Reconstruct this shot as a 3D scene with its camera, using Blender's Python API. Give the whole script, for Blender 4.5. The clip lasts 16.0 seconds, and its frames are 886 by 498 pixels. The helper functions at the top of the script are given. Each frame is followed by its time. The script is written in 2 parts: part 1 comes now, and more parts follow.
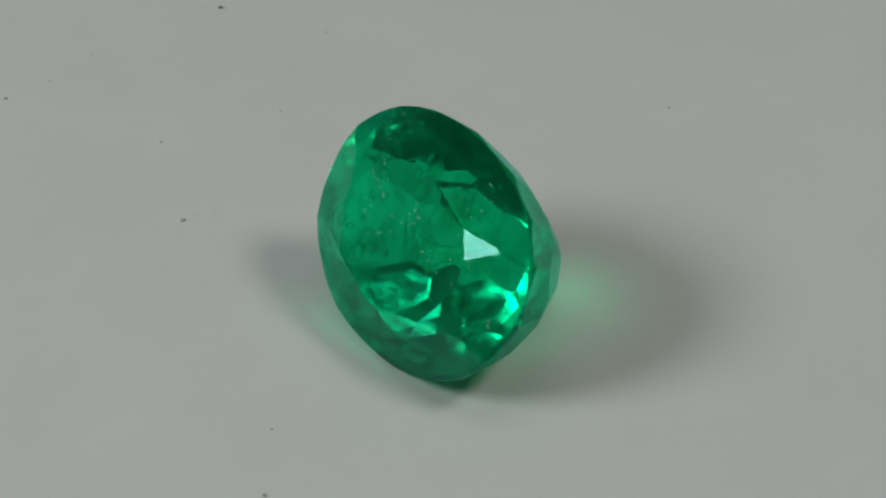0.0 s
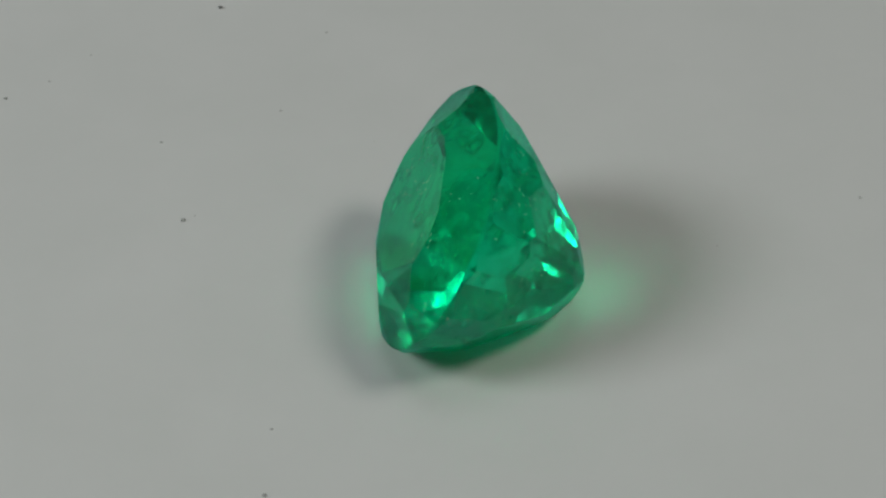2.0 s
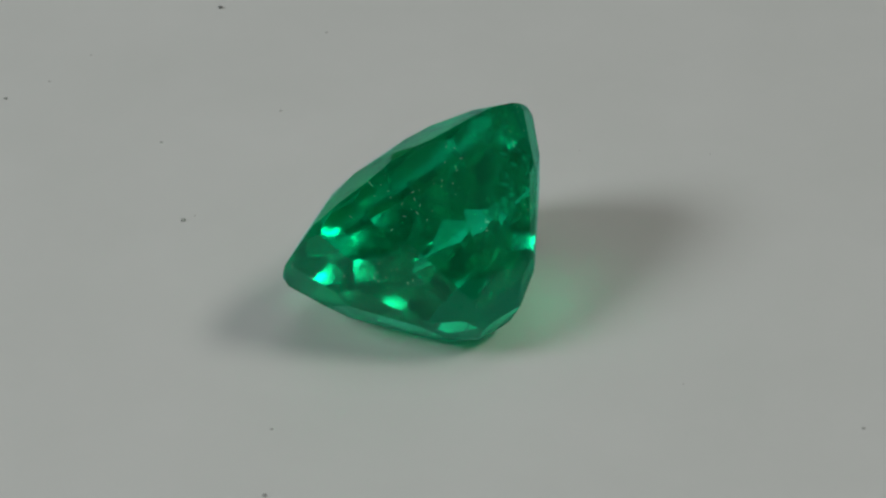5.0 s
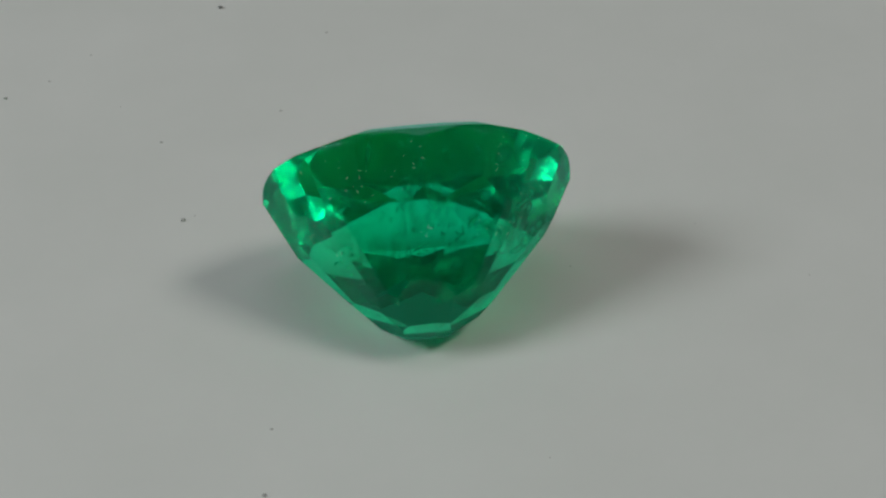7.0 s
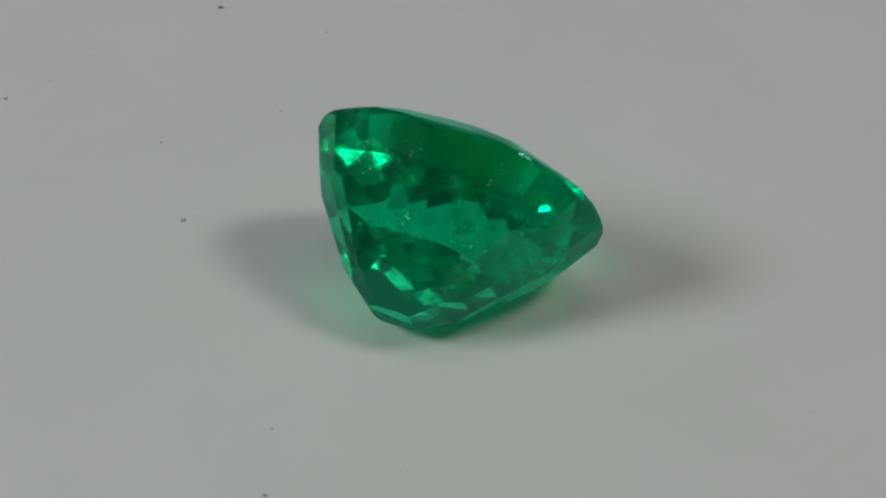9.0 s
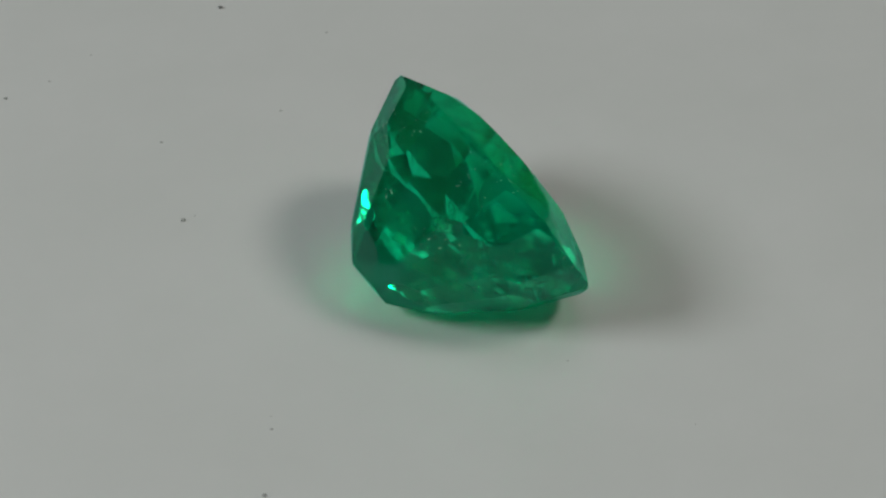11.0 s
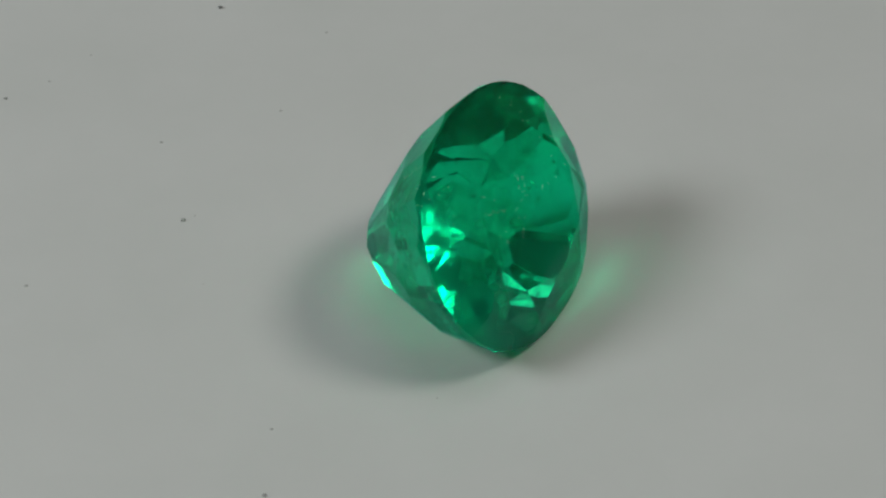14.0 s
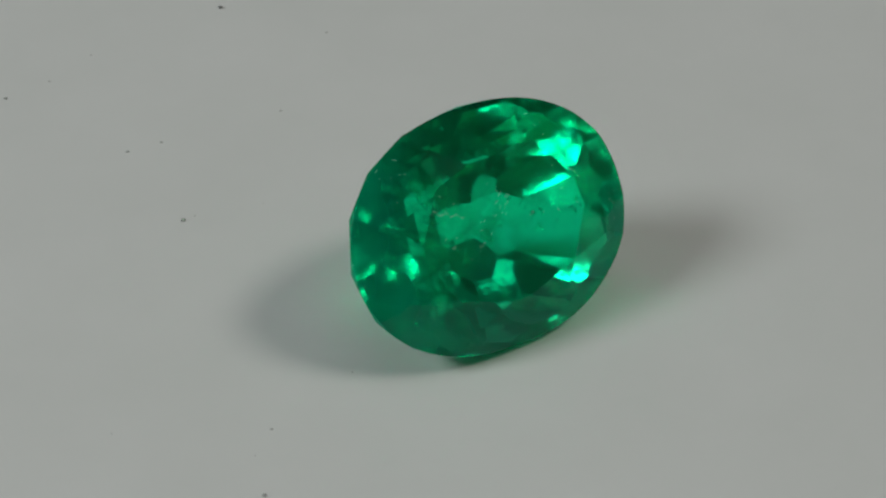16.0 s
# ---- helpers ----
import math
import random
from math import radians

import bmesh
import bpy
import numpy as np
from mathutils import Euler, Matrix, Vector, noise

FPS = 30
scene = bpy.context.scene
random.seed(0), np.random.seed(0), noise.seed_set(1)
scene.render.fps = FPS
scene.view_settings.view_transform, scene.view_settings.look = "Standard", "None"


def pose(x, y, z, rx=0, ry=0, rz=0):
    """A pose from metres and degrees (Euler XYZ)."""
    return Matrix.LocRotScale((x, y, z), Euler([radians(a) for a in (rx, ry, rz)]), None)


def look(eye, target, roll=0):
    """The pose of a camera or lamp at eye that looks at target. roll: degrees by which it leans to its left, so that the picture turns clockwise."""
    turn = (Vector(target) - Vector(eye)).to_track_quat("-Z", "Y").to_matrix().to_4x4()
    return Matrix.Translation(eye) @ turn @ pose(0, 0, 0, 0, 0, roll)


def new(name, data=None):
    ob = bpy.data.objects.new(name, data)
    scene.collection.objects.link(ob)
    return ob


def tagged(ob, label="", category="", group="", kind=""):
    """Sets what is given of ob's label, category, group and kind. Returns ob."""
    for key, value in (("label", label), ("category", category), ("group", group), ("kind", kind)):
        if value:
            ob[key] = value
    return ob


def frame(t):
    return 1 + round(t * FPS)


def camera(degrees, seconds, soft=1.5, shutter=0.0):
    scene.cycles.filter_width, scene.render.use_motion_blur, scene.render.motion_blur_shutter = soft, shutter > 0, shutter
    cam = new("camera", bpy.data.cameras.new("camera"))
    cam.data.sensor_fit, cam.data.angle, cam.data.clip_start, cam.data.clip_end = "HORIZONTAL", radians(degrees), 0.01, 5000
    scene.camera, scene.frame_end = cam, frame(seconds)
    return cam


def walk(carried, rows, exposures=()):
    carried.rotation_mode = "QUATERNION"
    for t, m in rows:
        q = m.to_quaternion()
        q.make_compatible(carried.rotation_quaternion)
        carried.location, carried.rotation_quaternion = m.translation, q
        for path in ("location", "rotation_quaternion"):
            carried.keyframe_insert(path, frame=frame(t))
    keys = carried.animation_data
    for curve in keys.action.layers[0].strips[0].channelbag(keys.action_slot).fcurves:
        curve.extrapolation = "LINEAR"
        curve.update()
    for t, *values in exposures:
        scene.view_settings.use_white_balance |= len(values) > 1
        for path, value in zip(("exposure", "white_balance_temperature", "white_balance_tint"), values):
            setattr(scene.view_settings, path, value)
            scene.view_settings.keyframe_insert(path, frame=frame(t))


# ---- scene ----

from mathutils.bvhtree import BVHTree

MM = 0.001

# ---- camera ----
cam = camera(18, 16.0, soft=2.2)
EYE, TARGET = (-0.000361, -0.070841, 0.055032), (-0.000361, 0.002631, 0.0)
walk(cam, [(0.0, look(EYE, TARGET)), (16.0, look(EYE, TARGET))])

# ---- world and lights ----
world = bpy.data.worlds.new("room_air")
scene.world = world
world.use_nodes = True
world.node_tree.nodes["Background"].inputs["Color"].default_value = (0.5, 0.52, 0.5, 1)
world.node_tree.nodes["Background"].inputs["Strength"].default_value = 0.02


def area_lamp(name, shape, azimuth, elevation, distance, wide, high, power, colour):
    """A lamp that faces the stone from that direction, in degrees and metres."""
    data = bpy.data.lights.new(name, "AREA")
    data.shape, data.size, data.size_y = shape, wide, high
    data.energy, data.color = power, colour
    ob = new(name, data)
    a, e = radians(azimuth), radians(elevation)
    way = Vector((math.cos(a) * math.cos(e), math.sin(a) * math.cos(e), math.sin(e)))
    ob.matrix_world = look(way * distance, (0, 0.002, 0.004))
    return ob


# two desk lamps, a cool and a warm one
area_lamp("lamp_cool", "ELLIPSE", -157.5, 40.5, 0.38, 0.155, 0.104, 0.464, (0.915, 0.995, 1.0))
area_lamp("lamp_warm", "ELLIPSE", -17.0, 54.5, 0.50, 0.175, 0.098, 0.50, (0.985, 0.97, 0.89))
# unseen soft fill from above, added to lift the shadows
area_lamp("overhead_fill", "RECTANGLE", 90.0, 83.0, 0.85, 0.5, 0.4, 0.65, (0.955, 1.0, 0.98))


# ---- materials ----
def material(name):
    m = bpy.data.materials.new(name)
    m.use_nodes = True
    nt = m.node_tree
    return m, nt, nt.nodes["Principled BSDF"], nt.nodes["Material Output"]


def noise_tex(nt, scale, detail=4.0, rough=0.55):
    co = nt.nodes.new("ShaderNodeTexCoord")
    n = nt.nodes.new("ShaderNodeTexNoise")
    n.inputs["Scale"].default_value = scale
    n.inputs["Detail"].default_value = detail
    n.inputs["Roughness"].default_value = rough
    nt.links.new(co.outputs["Object"], n.inputs["Vector"])
    return n


def ramp(nt, fac, stops):
    r = nt.nodes.new("ShaderNodeValToRGB")
    els = r.color_ramp.elements
    while len(els) < len(stops):
        els.new(0.5)
    for e, (p, c) in zip(els, stops):
        e.position, e.color = p, (*c, 1)
    nt.links.new(fac, r.inputs["Fac"])
    return r


def bump(nt, height, strength, distance):
    b = nt.nodes.new("ShaderNodeBump")
    b.inputs["Strength"].default_value = strength
    b.inputs["Distance"].default_value = distance
    nt.links.new(height, b.inputs["Height"])
    return b


def disc_material():
    m, nt, p, _ = material("satin_white_plastic")
    cloud = noise_tex(nt, 140, 6, 0.6)
    fibre = noise_tex(nt, 2600, 6, 0.7)
    tone = ramp(nt, cloud.outputs["Fac"], [(0.3, (0.75, 0.755, 0.735)), (0.7, (0.79, 0.79, 0.775))])
    nt.links.new(tone.outputs["Color"], p.inputs["Base Color"])
    p.inputs["Roughness"].default_value = 0.42
    p.inputs["Specular IOR Level"].default_value = 0.4
    nt.links.new(bump(nt, fibre.outputs["Fac"], 0.12, 0.00002).outputs["Normal"], p.inputs["Normal"])
    return m


def plaster_material(name, a, b):
    m, nt, p, _ = material(name)
    n = noise_tex(nt, 6, 5)
    nt.links.new(ramp(nt, n.outputs["Fac"], [(0.3, a), (0.7, b)]).outputs["Color"], p.inputs["Base Color"])
    p.inputs["Roughness"].default_value = 0.85
    g = noise_tex(nt, 120, 4)
    nt.links.new(bump(nt, g.outputs["Fac"], 0.3, 0.001).outputs["Normal"], p.inputs["Normal"])
    return m


def emerald_material():
    """Clear green beryl: white gloss outside, green inside by the colour lost on each way through, slightly milky."""
    m, nt, p, out = material("polished_emerald")
    link = nt.links.new
    zone = noise_tex(nt, 260, 2)
    tone = ramp(nt, zone.outputs["Fac"], [(0.32, (0.040, 0.98, 0.63)), (0.68, (0.055, 1.0, 0.71))])
    bend = nt.nodes.new("ShaderNodeBsdfRefraction")
    bend.inputs["IOR"].default_value = 1.577
    bend.inputs["Roughness"].default_value = 0.045
    wide = nt.nodes.new("ShaderNodeBsdfRefraction")
    wide.inputs["IOR"].default_value = 1.577
    wide.inputs["Roughness"].default_value = 0.28
    for lobe in (bend, wide):
        link(tone.outputs["Color"], lobe.inputs["Color"])
    haze = noise_tex(nt, 300, 3, 0.5)
    cloudy = ramp(nt, haze.outputs["Fac"], [(0.38, (0.03, 0.03, 0.03)), (0.68, (0.22, 0.22, 0.22))])
    through_stone = nt.nodes.new("ShaderNodeMixShader")
    link(cloudy.outputs["Color"], through_stone.inputs["Fac"])
    link(bend.outputs[0], through_stone.inputs[1])
    link(wide.outputs[0], through_stone.inputs[2])
    edge = nt.nodes.new("ShaderNodeFresnel")
    edge.inputs["IOR"].default_value = 1.577
    # the outer polish is smooth and nearly white; total reflection crosses the stone once more, so it is green
    polish = nt.nodes.new("ShaderNodeBsdfGlossy")
    polish.inputs["Roughness"].default_value = 0.06
    polish.inputs["Color"].default_value = (0.36, 0.92, 0.83, 1)
    inner = nt.nodes.new("ShaderNodeBsdfGlossy")
    inner.inputs["Roughness"].default_value = 0.11
    inner.inputs["Color"].default_value = (0.10, 0.97, 0.90, 1)
    whole_mirror = ramp(nt, edge.outputs["Fac"], [(0.90, (0.0, 0.0, 0.0)), (0.97, (1.0, 1.0, 1.0))])
    gloss = nt.nodes.new("ShaderNodeMixShader")
    link(whole_mirror.outputs["Color"], gloss.inputs["Fac"])
    link(polish.outputs[0], gloss.inputs[1])
    link(inner.outputs[0], gloss.inputs[2])
    mix = nt.nodes.new("ShaderNodeMixShader")
    link(edge.outputs["Fac"], mix.inputs["Fac"])
    link(through_stone.outputs[0], mix.inputs[1])
    link(gloss.outputs[0], mix.inputs[2])
    # facets rounded a little by hand polishing
    swell = noise_tex(nt, 170, 0, 0.4)
    curved = bump(nt, swell.outputs["Fac"], 1.0, 0.00004)
    for lobe in (bend, wide, polish):
        link(curved.outputs["Normal"], lobe.inputs["Normal"])
    # what the stone mirrors inside is broken up by its many fine flaws
    flaws = noise_tex(nt, 800, 3, 0.55)
    rippled = bump(nt, flaws.outputs["Fac"], 1.0, 0.00003)
    link(curved.outputs["Normal"], rippled.inputs["Normal"])
    link(rippled.outputs["Normal"], inner.inputs["Normal"])
    # a slight milkiness, stronger at the stone's cloudy end
    milk, face, body = nt.nodes.new("ShaderNodeMixShader"), nt.nodes.new("ShaderNodeBsdfDiffuse"), nt.nodes.new("ShaderNodeBsdfTranslucent")
    face.inputs["Color"].default_value = body.inputs["Color"].default_value = (0.0, 0.84, 0.50, 1)
    milk.inputs["Fac"].default_value = 0.5
    link(face.outputs[0], milk.inputs[1])
    link(body.outputs[0], milk.inputs[2])
    cloud = noise_tex(nt, 320, 2, 0.5)
    amount = ramp(nt, cloud.outputs["Fac"], [(0.38, (0.008, 0.008, 0.008)), (0.68, (0.04, 0.04, 0.04))])
    place, axes, end, total = (nt.nodes.new("ShaderNodeTexCoord"), nt.nodes.new("ShaderNodeSeparateXYZ"),
                               nt.nodes.new("ShaderNodeMapRange"), nt.nodes.new("ShaderNodeMath"))
    link(place.outputs["Object"], axes.inputs[0])
    link(axes.outputs["Y"], end.inputs["Value"])
    for key, v in (("From Min", -0.0020), ("From Max", -0.0046), ("To Min", 1.0), ("To Max", 8.0)):
        end.inputs[key].default_value = v
    total.operation = "MULTIPLY"
    link(amount.outputs["Color"], total.inputs[0])
    link(end.outputs["Result"], total.inputs[1])
    whole = nt.nodes.new("ShaderNodeMixShader")
    link(total.outputs[0], whole.inputs["Fac"])
    link(mix.outputs[0], whole.inputs[1])
    link(milk.outputs[0], whole.inputs[2])
    link(whole.outputs[0], out.inputs["Surface"])
    nt.nodes.remove(p)
    return m


def simple_material(name, colour, roughness, alpha=1.0, metal=0.0):
    m, nt, p, _ = material(name)
    n = noise_tex(nt, 4000, 3)
    lo = tuple(c * 0.75 for c in colour)
    nt.links.new(ramp(nt, n.outputs["Fac"], [(0.35, lo), (0.65, colour)]).outputs["Color"], p.inputs["Base Color"])
    p.inputs["Roughness"].default_value = roughness
    p.inputs["Alpha"].default_value = alpha
    p.inputs["Metallic"].default_value = metal
    return m


DISC_WHITE = disc_material()
WALL = plaster_material("matt_wall_paint", (0.13, 0.12, 0.12), (0.16, 0.15, 0.15))
CEILING = plaster_material("matt_ceiling_paint", (0.58, 0.59, 0.58), (0.64, 0.65, 0.64))
DESK = plaster_material("dark_desk", (0.050, 0.044, 0.040), (0.070, 0.062, 0.056))
BACKDROP = plaster_material("matt_grey_wall", (0.17, 0.17, 0.165), (0.20, 0.20, 0.195))
EMERALD = emerald_material()
DUST = simple_material("dark_dust", (0.38, 0.38, 0.37), 0.9)
GREY_DUST = simple_material("grey_dust", (0.56, 0.56, 0.54), 0.9)
PALE_DUST = simple_material("pale_dust", (0.68, 0.68, 0.66), 0.9)


# ---- mesh helpers ----
def mesh_from(name, bm, mat, smooth=False):
    me = bpy.data.meshes.new(name)
    bm.to_mesh(me)
    bm.free()
    if mat:
        me.materials.append(mat)
    for f in me.polygons:
        f.use_smooth = smooth
    return me


def part(name, bm, mat, parent, label="", smooth=False):
    ob = new(name, mesh_from(name, bm, mat, smooth))
    ob.parent = parent
    return tagged(ob, label=label)


def box(x0, y0, z0, x1, y1, z1):
    bm = bmesh.new()
    bmesh.ops.create_cube(bm, size=1.0)
    for v in bm.verts:
        v.co = ((x0 + x1) / 2 + v.co.x * (x1 - x0), (y0 + y1) / 2 + v.co.y * (y1 - y0), (z0 + z1) / 2 + v.co.z * (z1 - z0))
    return bm


# ---- the room that closes the place ----
def setting(name, bm, mat, label):
    return tagged(new(name, mesh_from(name, bm, mat)), label, name.split("_")[0], kind="structure")


setting("ground", box(-0.7, -0.7, -0.046, 0.7, 0.7, -0.006), DESK, "plain dark desk top under the turntable disc")
setting("wall_north", box(-0.6, 0.22, -0.006, 0.6, 0.24, 0.9), BACKDROP, "plain matt dark grey wall behind the turntable")
setting("wall_south", box(-0.6, -0.65, -0.006, 0.6, -0.6, 0.9), WALL, "plain matt dark grey painted wall")
setting("wall_east", box(0.6, -0.65, -0.006, 0.65, 0.65, 0.9), CEILING, "plain matt light grey painted wall")
setting("wall_west", box(-0.65, -0.65, -0.006, -0.6, 0.65, 0.9), CEILING, "plain matt light grey painted wall")
setting("ceiling", box(-0.65, -0.65, 0.9, 0.65, 0.65, 0.95), CEILING, "plain matt light grey painted ceiling")


# ---- the disc that turns under the stone ----
def turntable_disc():
    """A thin round plate with a rounded rim, on a short foot."""
    bm = bmesh.new()
    profile = [(0.0, 0.0), (31.2, 0.0), (31.7, -0.12), (32.0, -0.5), (32.0, -2.2), (31.5, -2.6), (12.0, -2.6), (12.0, -6.0), (0.0, -6.0)]
    n = 128
    rings = []
    for r, z in profile:
        if r == 0:
            rings.append([bm.verts.new((0, 0, z * MM))])
        else:
            rings.append([bm.verts.new((r * MM * math.cos(2 * math.pi * k / n), r * MM * math.sin(2 * math.pi * k / n), z * MM)) for k in range(n)])
    for r0, r1 in zip(rings, rings[1:]):
        for k in range(n):
            j = (k + 1) % n
            if len(r0) == 1:
                bm.faces.new((r0[0], r1[k], r1[j]))
            elif len(r1) == 1:
                bm.faces.new((r0[j], r0[k], r1[0]))
            else:
                bm.faces.new((r0[k], r1[k], r1[j], r0[j]))
    bmesh.ops.recalc_face_normals(bm, faces=bm.faces)
    return tagged(new("turntable_disc", mesh_from("turntable_disc", bm, DISC_WHITE)),
                  "smooth satin white turntable disc under the emerald", "turntable")


disc = turntable_disc()


# ---- the emerald ----
# half axes of the girdle, its half thickness, crown and pavilion heights (mm)
GA, GB, GN = 4.88, 3.86, 2.15
GIRDLE, CROWN, PAVILION = 0.063, 0.868, 5.26
TILT, SPIN = 61.29, 88.89
CUTTER = 6  # seed of the unevenness of the cut


def girdle_curve(k, n):
    a = 2 * math.pi * k / n
    c, s = math.cos(a), math.sin(a)
    return (math.copysign(abs(c) ** (2 / GN), c), math.copysign(abs(s) ** (2 / GN), s))


def reach(a):
    c, s = math.cos(a), math.sin(a)
    return max(c * x + s * y for x, y in (girdle_curve(k, 180) for k in range(180)))


def cut(bm, normal, offset):
    """Grinds away what lies beyond the plane normal . p = offset."""
    n = Vector(normal)
    res = bmesh.ops.bisect_plane(bm, geom=bm.verts[:] + bm.edges[:] + bm.faces[:], dist=1e-6,
                                 plane_co=n * (offset / n.length_squared), plane_no=n, clear_outer=True)
    edges = [e for e in res["geom_cut"] if isinstance(e, bmesh.types.BMEdge)]
    if len(edges) > 2:
        bmesh.ops.contextual_create(bm, geom=edges)


def ring_of_facets(bm, count, turn, r0, z0, r1, z1, skip=(), uneven=0.0, askew=()):
    """Facets all round whose planes pass through the radii r0 at z0 and r1 at z1 (parts of the girdle's radius), cut by hand."""
    rnd = random.Random(count * 100 + int(r0 * 1000) + CUTTER)
    for k in range(count):
        if k in skip:
            continue
        a = math.radians(turn + rnd.uniform(-2.5, 2.5) * (uneven > 0) + 6 * (k in askew)) + 2 * math.pi * k / count
        low_r = r1 * (1 + rnd.uniform(-uneven, uneven))
        m = (r0 - low_r) / (z1 - z0)
        cut(bm, (math.cos(a), math.sin(a), m), (r0 + m * z0) * reach(a))


def gem_turn():
    return Euler((0, radians(TILT), 0)).to_matrix() @ Euler((0, 0, radians(SPIN))).to_matrix()


def gem_place(p):
    """From the stone's own space, in which the table is level, to the leaning rest on a pavilion facet, in mm."""
    x, y, z = p
    d = max(0.0, -z) / PAVILION
    return gem_turn() @ Vector((x * GA + 0.17 * d, y * GB - 0.15 * d, z))


def gem_body():
    bm = bmesh.new()
    n = 64
    lo = [bm.verts.new((*girdle_curve(k, n), -PAVILION)) for k in range(n)]
    hi = [bm.verts.new((*girdle_curve(k, n), GIRDLE + CROWN)) for k in range(n)]
    bm.faces.new(lo[::-1])
    bm.faces.new(hi)
    for k in range(n):
        bm.faces.new((lo[k], lo[(k + 1) % n], hi[(k + 1) % n], hi[k]))
    g, top = GIRDLE, GIRDLE + CROWN
    # crown: upper girdle facets, kites, stars
    ring_of_facets(bm, 16, 11.25, 0.995, g, 0.856, g + 0.36)
    ring_of_facets(bm, 8, 0, 0.970, g + 0.02, 0.587, top, askew=(0, 1, 3))
    ring_of_facets(bm, 8, 22.5, 0.780, top - 0.32, 0.548, top, skip=(0, 2))
    # two stars, recut a little steeper, one of them askew
    for turn, lean, r in ((31.5, 0.585, 0.592), (112.5, 0.588, 0.591)):
        a = math.radians(turn)
        cut(bm, (math.cos(a), math.sin(a), lean), r * reach(a) + lean * top)
    # pavilion: three tiers down to the short keel
    ring_of_facets(bm, 16, 11.25, 0.998, -g, 0.830, -1.70)
    ring_of_facets(bm, 8, 0, 0.847, -1.70, 0.488, -3.75, uneven=0.03)
    ring_of_facets(bm, 8, 22.5, 0.840, -1.60, 0.474, -3.74, uneven=0.03)
    ring_of_facets(bm, 8, 0, 0.452, -3.98, 0.100, -5.20, uneven=0.15)
    # the worn culet
    ring_of_facets(bm, 8, 22.5, 0.262, -4.70, 0.150, -5.02)
    cut(bm, (0, 0, -1), 5.03)
    for v in bm.verts:
        v.co = gem_place(v.co)
    low = min(v.co.z for v in bm.verts) + 0.06
    # the small worn flat on which it rests
    cut(bm, (0, 0, -1), -low)
    for v in bm.verts:
        v.co.z -= low
        v.co *= MM
    bmesh.ops.remove_doubles(bm, verts=bm.verts, dist=2e-6)
    bmesh.ops.dissolve_degenerate(bm, edges=bm.edges, dist=2e-6)
    bmesh.ops.bevel(bm, geom=bm.edges[:], offset=0.000022, segments=1, profile=0.5, affect="EDGES", clamp_overlap=True)
    bmesh.ops.recalc_face_normals(bm, faces=bm.faces)
    return bm, low


gem_mesh, GEM_LOW = gem_body()
GEM_TREE = BVHTree.FromBMesh(gem_mesh)


def sunk(p, depth):
    """The place p, drawn in until it lies that many mm under the stone's surface."""
    heart = Vector((-0.0008, 0.0, 0.0038))
    for _ in range(40):
        co, n, _, _ = GEM_TREE.find_nearest(p)
        if (p - co).dot(n) < -depth * MM:
            break
        p = p.lerp(heart, 0.06)
    return p


emerald = tagged(new("emerald", mesh_from("emerald", gem_mesh, EMERALD)),
                 "deep green faceted oval emerald leaning on a white disc", "gemstone")
emerald.location = (0, 0, 0.00001)


# ---- inclusions inside the emerald ----
def veil_material(name, colour, stops):
    m, nt, p, out = material(name)
    body = nt.nodes.new("ShaderNodeBsdfTranslucent")
    face = nt.nodes.new("ShaderNodeBsdfDiffuse")
    for b in (body, face):
        b.inputs["Color"].default_value = colour
    both, clear, mixed = nt.nodes.new("ShaderNodeMixShader"), nt.nodes.new("ShaderNodeBsdfTransparent"), nt.nodes.new("ShaderNodeMixShader")
    nt.links.new(body.outputs[0], both.inputs[1])
    nt.links.new(face.outputs[0], both.inputs[2])
    patch = noise_tex(nt, 700, 2, 0.5)
    thick = ramp(nt, patch.outputs["Fac"], [(p0, (a, a, a)) for p0, a in stops])
    # thins out towards its rim
    span, middle, rim, fade = (nt.nodes.new("ShaderNodeTexCoord"), nt.nodes.new("ShaderNodeVectorMath"),
                               nt.nodes.new("ShaderNodeMapRange"), nt.nodes.new("ShaderNodeMath"))
    middle.operation, fade.operation = "DISTANCE", "MULTIPLY"
    middle.inputs[1].default_value = (0.5, 0.5, 0.5)
    nt.links.new(span.outputs["Generated"], middle.inputs[0])
    nt.links.new(middle.outputs["Value"], rim.inputs["Value"])
    for key, v in (("From Min", 0.12), ("From Max", 0.50), ("To Min", 1.0), ("To Max", 0.0)):
        rim.inputs[key].default_value = v
    nt.links.new(thick.outputs["Color"], fade.inputs[0])
    nt.links.new(rim.outputs["Result"], fade.inputs[1])
    nt.links.new(fade.outputs[0], mixed.inputs["Fac"])
    nt.links.new(clear.outputs[0], mixed.inputs[1])
    nt.links.new(both.outputs[0], mixed.inputs[2])
    nt.links.new(mixed.outputs[0], out.inputs["Surface"])
    nt.nodes.remove(p)
    return m


VEIL = veil_material("milky_veil", (0.05, 0.92, 0.64, 1), [(0.36, 0.10), (0.52, 0.40), (0.70, 0.75)])
CLOUD = veil_material("dense_cloud", (0.36, 1.0, 0.84, 1), [(0.34, 0.15), (0.50, 0.55), (0.66, 0.95)])
CRYSTAL = simple_material("bright_crack_edge", (0.55, 1.0, 0.85), 0.26, metal=0.9)


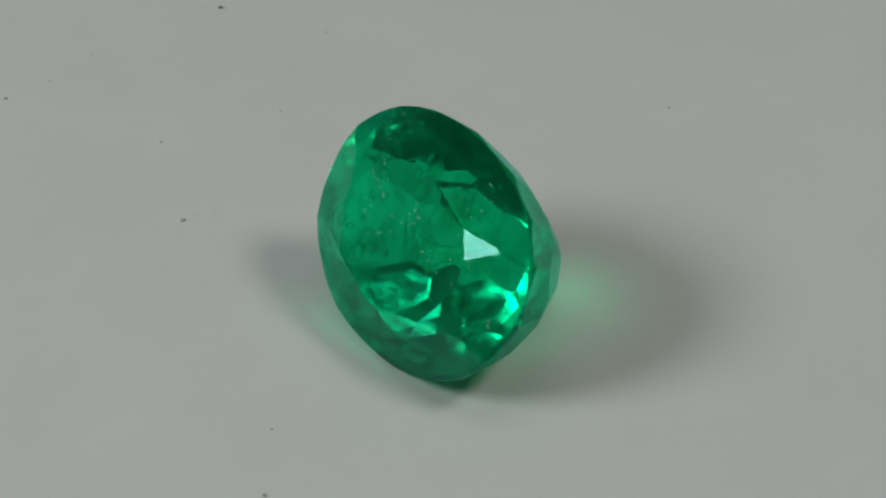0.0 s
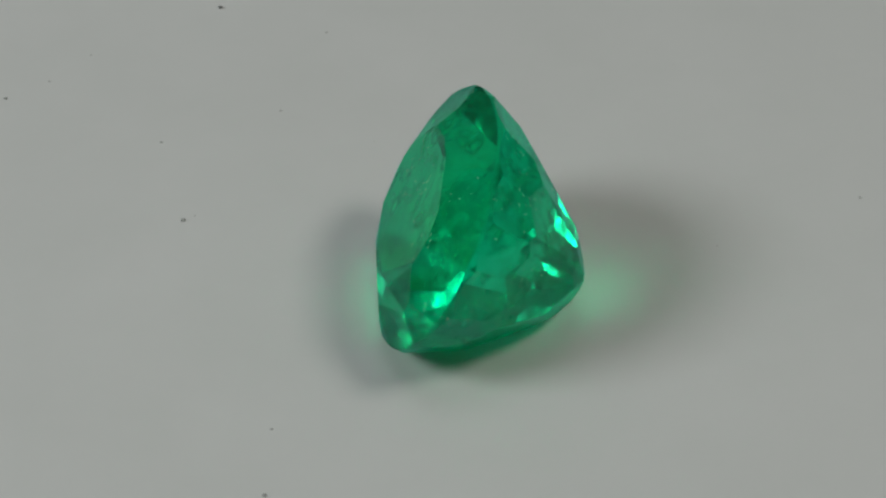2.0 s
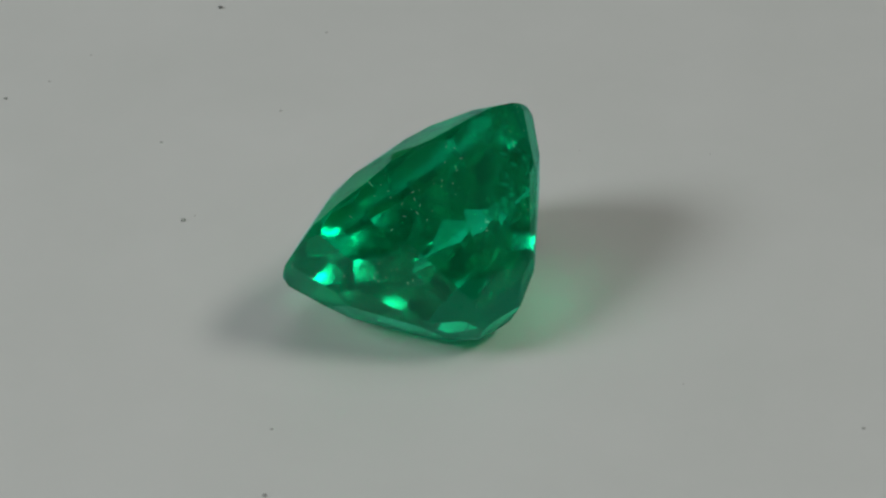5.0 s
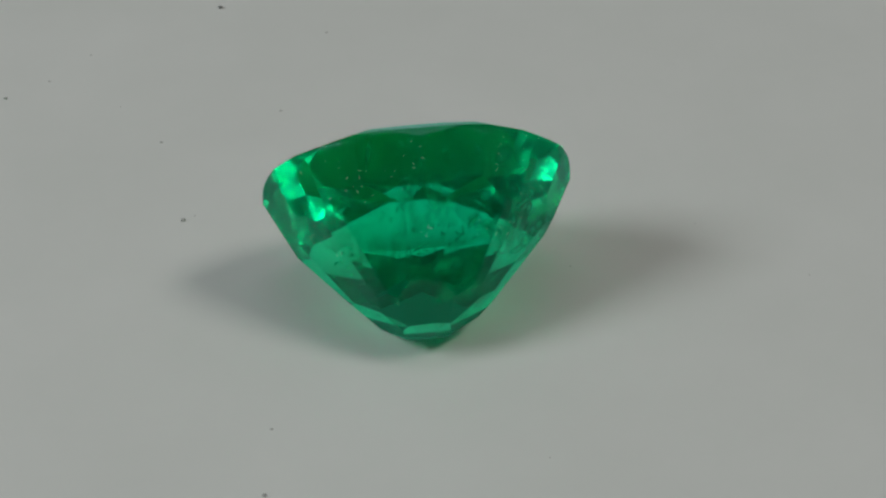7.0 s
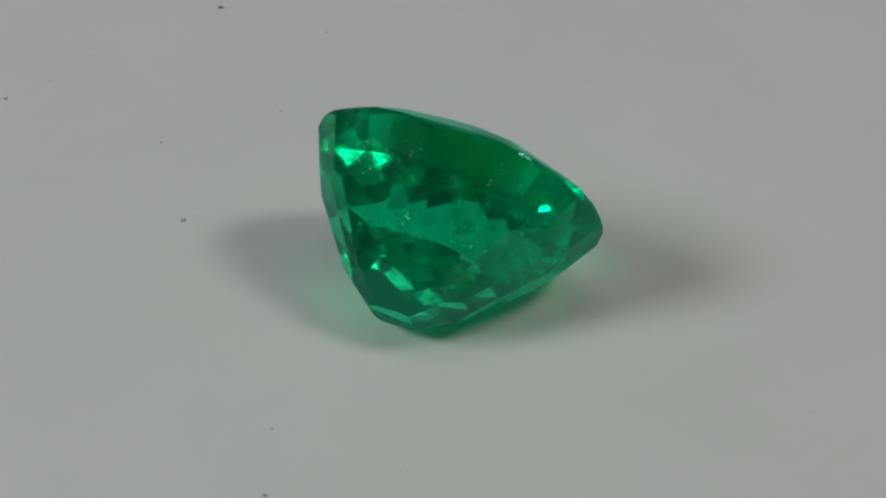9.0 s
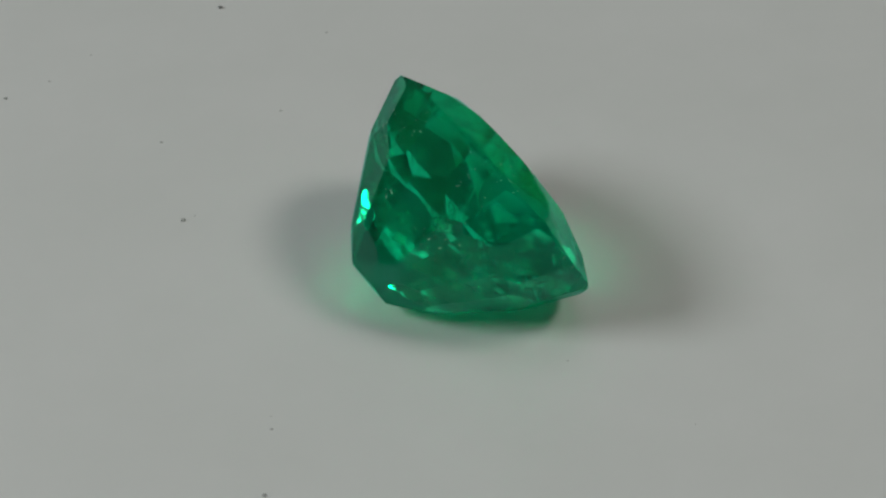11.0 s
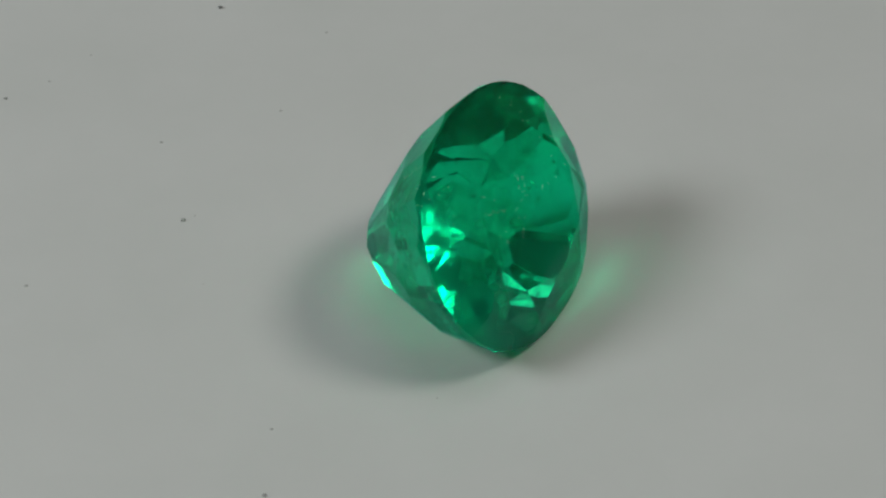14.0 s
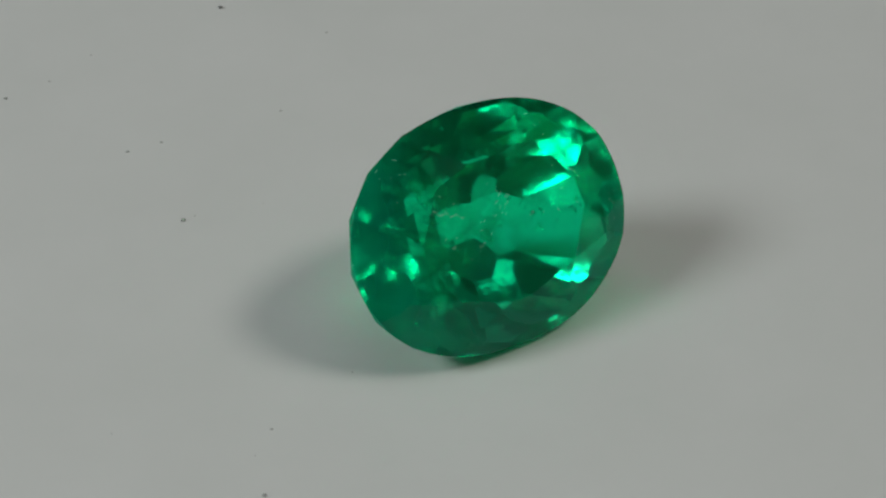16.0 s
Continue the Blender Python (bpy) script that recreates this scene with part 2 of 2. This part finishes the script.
def inside(x, y, z):
    """A place in the stone: x, y as parts of the girdle's radius at that depth, z in mm above the girdle."""
    r = 1.0 if z > -0.1 else max(0.05, 1 + z / 5.6) ** 0.75
    p = gem_place((x * r, y * r, z))
    return Vector((p.x, p.y, p.z - GEM_LOW)) * MM


def veil(rnd, centre, size):
    """A thin uneven crack, curved like a shell, with a ragged rim."""
    bm = bmesh.new()
    rings, spokes = 5, 18
    c = sunk(inside(*centre), 0.3)
    turn = Euler([rnd.uniform(0, 6.28) for _ in range(3)]).to_matrix()
    bend, wob = rnd.uniform(-0.35, 0.35), [rnd.uniform(0.7, 1.2) for _ in range(spokes)]
    long = rnd.uniform(0.45, 0.8)
    rows = [[bm.verts.new(c)]]
    for i in range(1, rings + 1):
        row = []
        for k in range(spokes):
            a = 2 * math.pi * k / spokes
            r = i / rings * (wob[k] if i == rings else 1.0)
            p = Vector((math.cos(a) * r, math.sin(a) * r * long, bend * r * r + rnd.uniform(-0.03, 0.03)))
            row.append(bm.verts.new(sunk(c + turn @ (p * size * MM), 0.05)))
        rows.append(row)
    for k in range(spokes):
        n = (k + 1) % spokes
        bm.faces.new((rows[0][0], rows[1][k], rows[1][n]))
        for i in range(1, rings):
            bm.faces.new((rows[i][k], rows[i + 1][k], rows[i + 1][n], rows[i][n]))
    return bm


def inclusions():
    rnd = random.Random(11)
    for i in range(38):
        a, r = rnd.uniform(0, 6.28), 0.66 * math.sqrt(rnd.random())
        bm = veil(rnd, (math.cos(a) * r, math.sin(a) * r, rnd.uniform(-3.4, 0.2)), rnd.uniform(0.5, 1.25))
        part("veil", bm, VEIL, emerald, "milky pale green healed crack", True)
    # the cloudy end of the stone
    for i in range(40):
        bm = veil(rnd, (-rnd.uniform(0.38, 0.92), rnd.uniform(-0.55, 0.55), rnd.uniform(-1.9, 0.25)), rnd.uniform(0.28, 0.70))
        part("cloud", bm, CLOUD, emerald, "bright cloudy pale green crack", True)
    # pinpoint crystals and glinting flakes, in loose trails
    bm = bmesh.new()
    for cluster in range(26):
        a, r = rnd.uniform(0, 6.28), 0.80 * math.sqrt(rnd.random())
        c = inside(math.cos(a) * r, math.sin(a) * r, rnd.uniform(-2.9, 0.3))
        way = Vector([rnd.uniform(-1, 1) for _ in range(3)]).normalized()
        for k in range(rnd.randint(8, 18)):
            p = c + (way * rnd.gauss(0, 0.4) + Vector([rnd.gauss(0, 0.13) for _ in range(3)])) * MM
            p = sunk(p, 0.10)
            turn = Euler([rnd.uniform(0, 6.28) for _ in range(3)]).to_matrix().to_4x4()
            long = rnd.choice((1, 1, 1.6, 4.0))
            s = rnd.uniform(0.014, 0.042) * MM
            bmesh.ops.create_icosphere(bm, subdivisions=1, radius=s,
                                       matrix=Matrix.Translation(p) @ turn @ Matrix.Diagonal((long, 1, 0.5, 1)))
    part("crystal_pinpoints", bm, CRYSTAL, emerald, "tiny bright crystal inclusions")["kind"] = "stuff"


def crack_glints():
    """Fine bright crack edges that run side by side just under the surface of the cloudy end."""
    rnd = random.Random(31)
    bm = bmesh.new()
    heart = Vector((-0.0006, 0.0, 0.0040))
    run = Vector((0.35, 0.25, 0.9)).normalized()
    for k in range(46):
        d = Vector((rnd.gauss(-0.35, 0.5), -1.0, rnd.gauss(0.05, 0.38))).normalized()
        hit, n, _, _ = GEM_TREE.ray_cast(heart, d)
        p = sunk(hit, rnd.uniform(0.08, 0.35))
        u = (run + Vector([rnd.gauss(0, 0.28) for _ in range(3)])).normalized()
        v = u.cross(n).normalized()
        bow = rnd.uniform(-0.25, 0.25)
        long, wide = rnd.uniform(0.06, 0.24) * MM, rnd.uniform(0.013, 0.028) * MM
        rows = []
        for i in range(6):
            t = i / 5 * 2 - 1
            q = sunk(p + u * long * t + v * long * bow * t * t, 0.04)
            w = wide * (1.05 - t * t)
            rows.append([bm.verts.new(q + o) for o in (v * w, n * w, -v * w, -n * w)])
        for r0, r1 in zip(rows, rows[1:]):
            for j in range(4):
                bm.faces.new((r0[j], r0[(j + 1) % 4], r1[(j + 1) % 4], r1[j]))
    part("crack_glints", bm, CRYSTAL, emerald, "fine bright parallel crack edges", True)["kind"] = "stuff"


def surface_fissure():
    """A fine open crack that runs over the table to the crown's edge."""
    rnd = random.Random(5)
    a, b = Vector((0.47, -1.25, 4.84)), Vector((0.22, -2.35, 5.24))
    up = Vector((0.88, 0, 0.48))
    side = up.cross(b - a).normalized()
    bm = bmesh.new()
    rows, n = [], 26
    for i in range(n):
        p = a.lerp(b, i / (n - 1)) + side * (0.05 * math.sin(i * 0.8) + rnd.uniform(-0.02, 0.02)) + up * 0.004
        w = 0.011 * rnd.uniform(0.5, 1.3) * (1 if 0 < i < n - 1 else 0.2)
        rows.append([bm.verts.new((p + o) * MM) for o in (side * w, up * w * 0.5, -side * w, -up * w)])
    for r0, r1 in zip(rows, rows[1:]):
        for k in range(4):
            bm.faces.new((r0[k], r0[(k + 1) % 4], r1[(k + 1) % 4], r1[k]))
    part("surface_fissure", bm, CRYSTAL, emerald, "fine pale crack on the table facet", True)


def surface_nicks():
    """Short pale strokes and pits in loose clusters, where fine cracks come to the surface."""
    rnd = random.Random(23)
    bm = bmesh.new()
    heart = Vector((-0.0006, 0.0, 0.0042))
    for cluster in range(30):
        way = Vector([rnd.gauss(0, 1) for _ in range(3)]).normalized()
        way.z = abs(way.z) * 0.9 - 0.25
        along = Vector([rnd.gauss(0, 1) for _ in range(3)]).normalized()
        for k in range(rnd.randint(4, 9)):
            d = (way + along * rnd.gauss(0, 0.13) + Vector([rnd.gauss(0, 0.03) for _ in range(3)])).normalized()
            hit, n, _, _ = GEM_TREE.ray_cast(heart, d)
            if hit is None:
                continue
            u = (along + Vector([rnd.gauss(0, 0.5) for _ in range(3)])).cross(n).normalized()
            v = n.cross(u)
            long, wide = rnd.choice((0.02, 0.03, 0.04, 0.06, 0.10)) * MM, rnd.uniform(0.008, 0.016) * MM
            p = hit + n * 0.002 * MM
            ends = [p + u * long, p + v * wide + u * long * 0.2, p - u * long * 0.8, p - v * wide - u * long * 0.1]
            low = bm.verts.new(p - n * 0.02 * MM)
            top = bm.verts.new(p + n * 0.003 * MM)
            rim = [bm.verts.new(e) for e in ends]
            for i in range(4):
                bm.faces.new((rim[i], rim[(i + 1) % 4], top))
                bm.faces.new((rim[(i + 1) % 4], rim[i], low))
    part("surface_nicks", bm, NICK, emerald, "tiny pale nicks and crack ends")["kind"] = "stuff"


NICK = simple_material("pale_nick", (0.34, 1.0, 0.76), 0.34, 0.9, 0.4)
inclusions()
crack_glints()
surface_fissure()
surface_nicks()


# ---- dust ----
def speck_mesh(name, mat, size, seed, flat=0.7):
    rnd = random.Random(seed)
    bm = bmesh.new()
    bmesh.ops.create_icosphere(bm, subdivisions=2, radius=size / 2)
    for v in bm.verts:
        v.co *= rnd.uniform(0.8, 1.15)
        v.co.z *= flat
    low = min(v.co.z for v in bm.verts)
    for v in bm.verts:
        v.co.z -= low
    return mesh_from(name, bm, mat, True)


def dust():
    # marks of dust in the camera, modelled as still specks that don't turn
    spots = [(-8.62, 17.52, 0.16, DUST),
             (-9.01, 4.20, 0.17, GREY_DUST),
             (-15.82, 11.46, 0.14, GREY_DUST),
             (-6.06, 10.71, 0.14, PALE_DUST),
             (-10.11, 8.79, 0.12, PALE_DUST),
             (-14.39, 12.58, 0.12, PALE_DUST),
             (-13.09, 14.32, 0.10, PALE_DUST),
             (-4.62, 15.84, 0.14, PALE_DUST),
             (-5.55, -6.46, 0.11, PALE_DUST),
             (-5.60, -9.46, 0.14, GREY_DUST),
             (-8.63, 4.49, 0.08, PALE_DUST)]
    for i, (x, y, size, mat) in enumerate(spots):
        ob = new("camera_dust_speck", speck_mesh("camera_dust_speck", mat, size * MM, i, {DUST: 0.7, GREY_DUST: 0.45, PALE_DUST: 0.12}[mat]))
        ob.location = (x * MM, y * MM, 0.000004)
        tagged(ob, "tiny pale grey speck standing in for dust in the camera" if mat == PALE_DUST else "tiny dark grey speck standing in for dust in the camera",
               "dust", group="dust specks")
    for i, (x, y, size) in enumerate([(-0.51, -12.18, 0.06), (12.09, 9.62, 0.06), (-13.49, -4.86, 0.14), (-8.33, -2.43, 0.06), (0.92, -4.56, 0.07), (2.71, -9.05, 0.06)]):
        ob = new("speck", speck_mesh("speck", PALE_DUST, size * MM, 40 + i, 0.2))
        ob.parent = disc
        ob.location = (x * MM, y * MM, 0)


dust()


# ---- what moves ----
# seconds, turn of the disc in degrees, shift of its centre in mm
TURNS = [
    (0.0, 216.11, -0.449, -0.950),
    (0.5, 208.85, -0.202, -0.987),
    (1.0, 199.98, 0.141, -0.726),
    (1.5, 192.19, 0.298, -0.582),
    (2.0, 183.09, 0.460, -0.068),
    (2.5, 175.16, 0.366, -0.058),
    (3.0, 166.17, 0.355, -0.004),
    (3.5, 156.84, 0.210, 0.063),
    (4.0, 148.86, 0.226, 0.184),
    (4.5, 141.12, 0.234, 0.271),
    (5.0, 133.18, -0.414, 0.098),
    (5.5, 124.54, -0.744, 0.031),
    (6.0, 115.51, -0.841, 0.043),
    (6.5, 106.34, -0.781, 0.107),
    (7.0, 97.29, -0.624, 0.197),
    (7.5, 88.64, -0.418, 0.283),
    (8.0, 80.66, -0.204, 0.332),
    (8.5, 71.47, -0.071, 0.250),
    (9.0, 63.66, 0.102, 0.217),
    (9.5, 55.41, 0.408, 0.168),
    (10.0, 46.80, 0.528, 0.218),
    (10.5, 38.05, 0.533, 0.298),
    (11.0, 29.36, 0.485, 0.338),
    (11.5, 20.93, 0.440, 0.266),
    (12.0, 12.96, 0.446, 0.005),
    (12.5, 3.92, 0.544, -0.153),
    (13.0, -4.93, 0.662, -0.261),
    (13.5, -14.80, 0.538, -0.330),
    (14.0, -24.21, 0.493, -0.466),
    (14.5, -31.14, 0.544, -0.487),
    (15.0, -39.21, 0.449, -0.506),
    (15.5, -48.97, 0.208, -0.514),
    (16.0, -57.22, 0.168, -0.501),
]
REST = (1.044, 0.444)


def motions():
    sheet, stone = [], []
    for t, turn, dx, dy in TURNS:
        a = radians(turn)
        sheet.append((t, pose(dx * MM, dy * MM, 0, 0, 0, turn)))
        x = dx + math.cos(a) * REST[0] - math.sin(a) * REST[1]
        y = dy + math.sin(a) * REST[0] + math.cos(a) * REST[1]
        stone.append((t, pose(x * MM, y * MM, 0.00001, 0, 0, turn)))
    walk(disc, sheet)
    walk(emerald, stone)


motions()
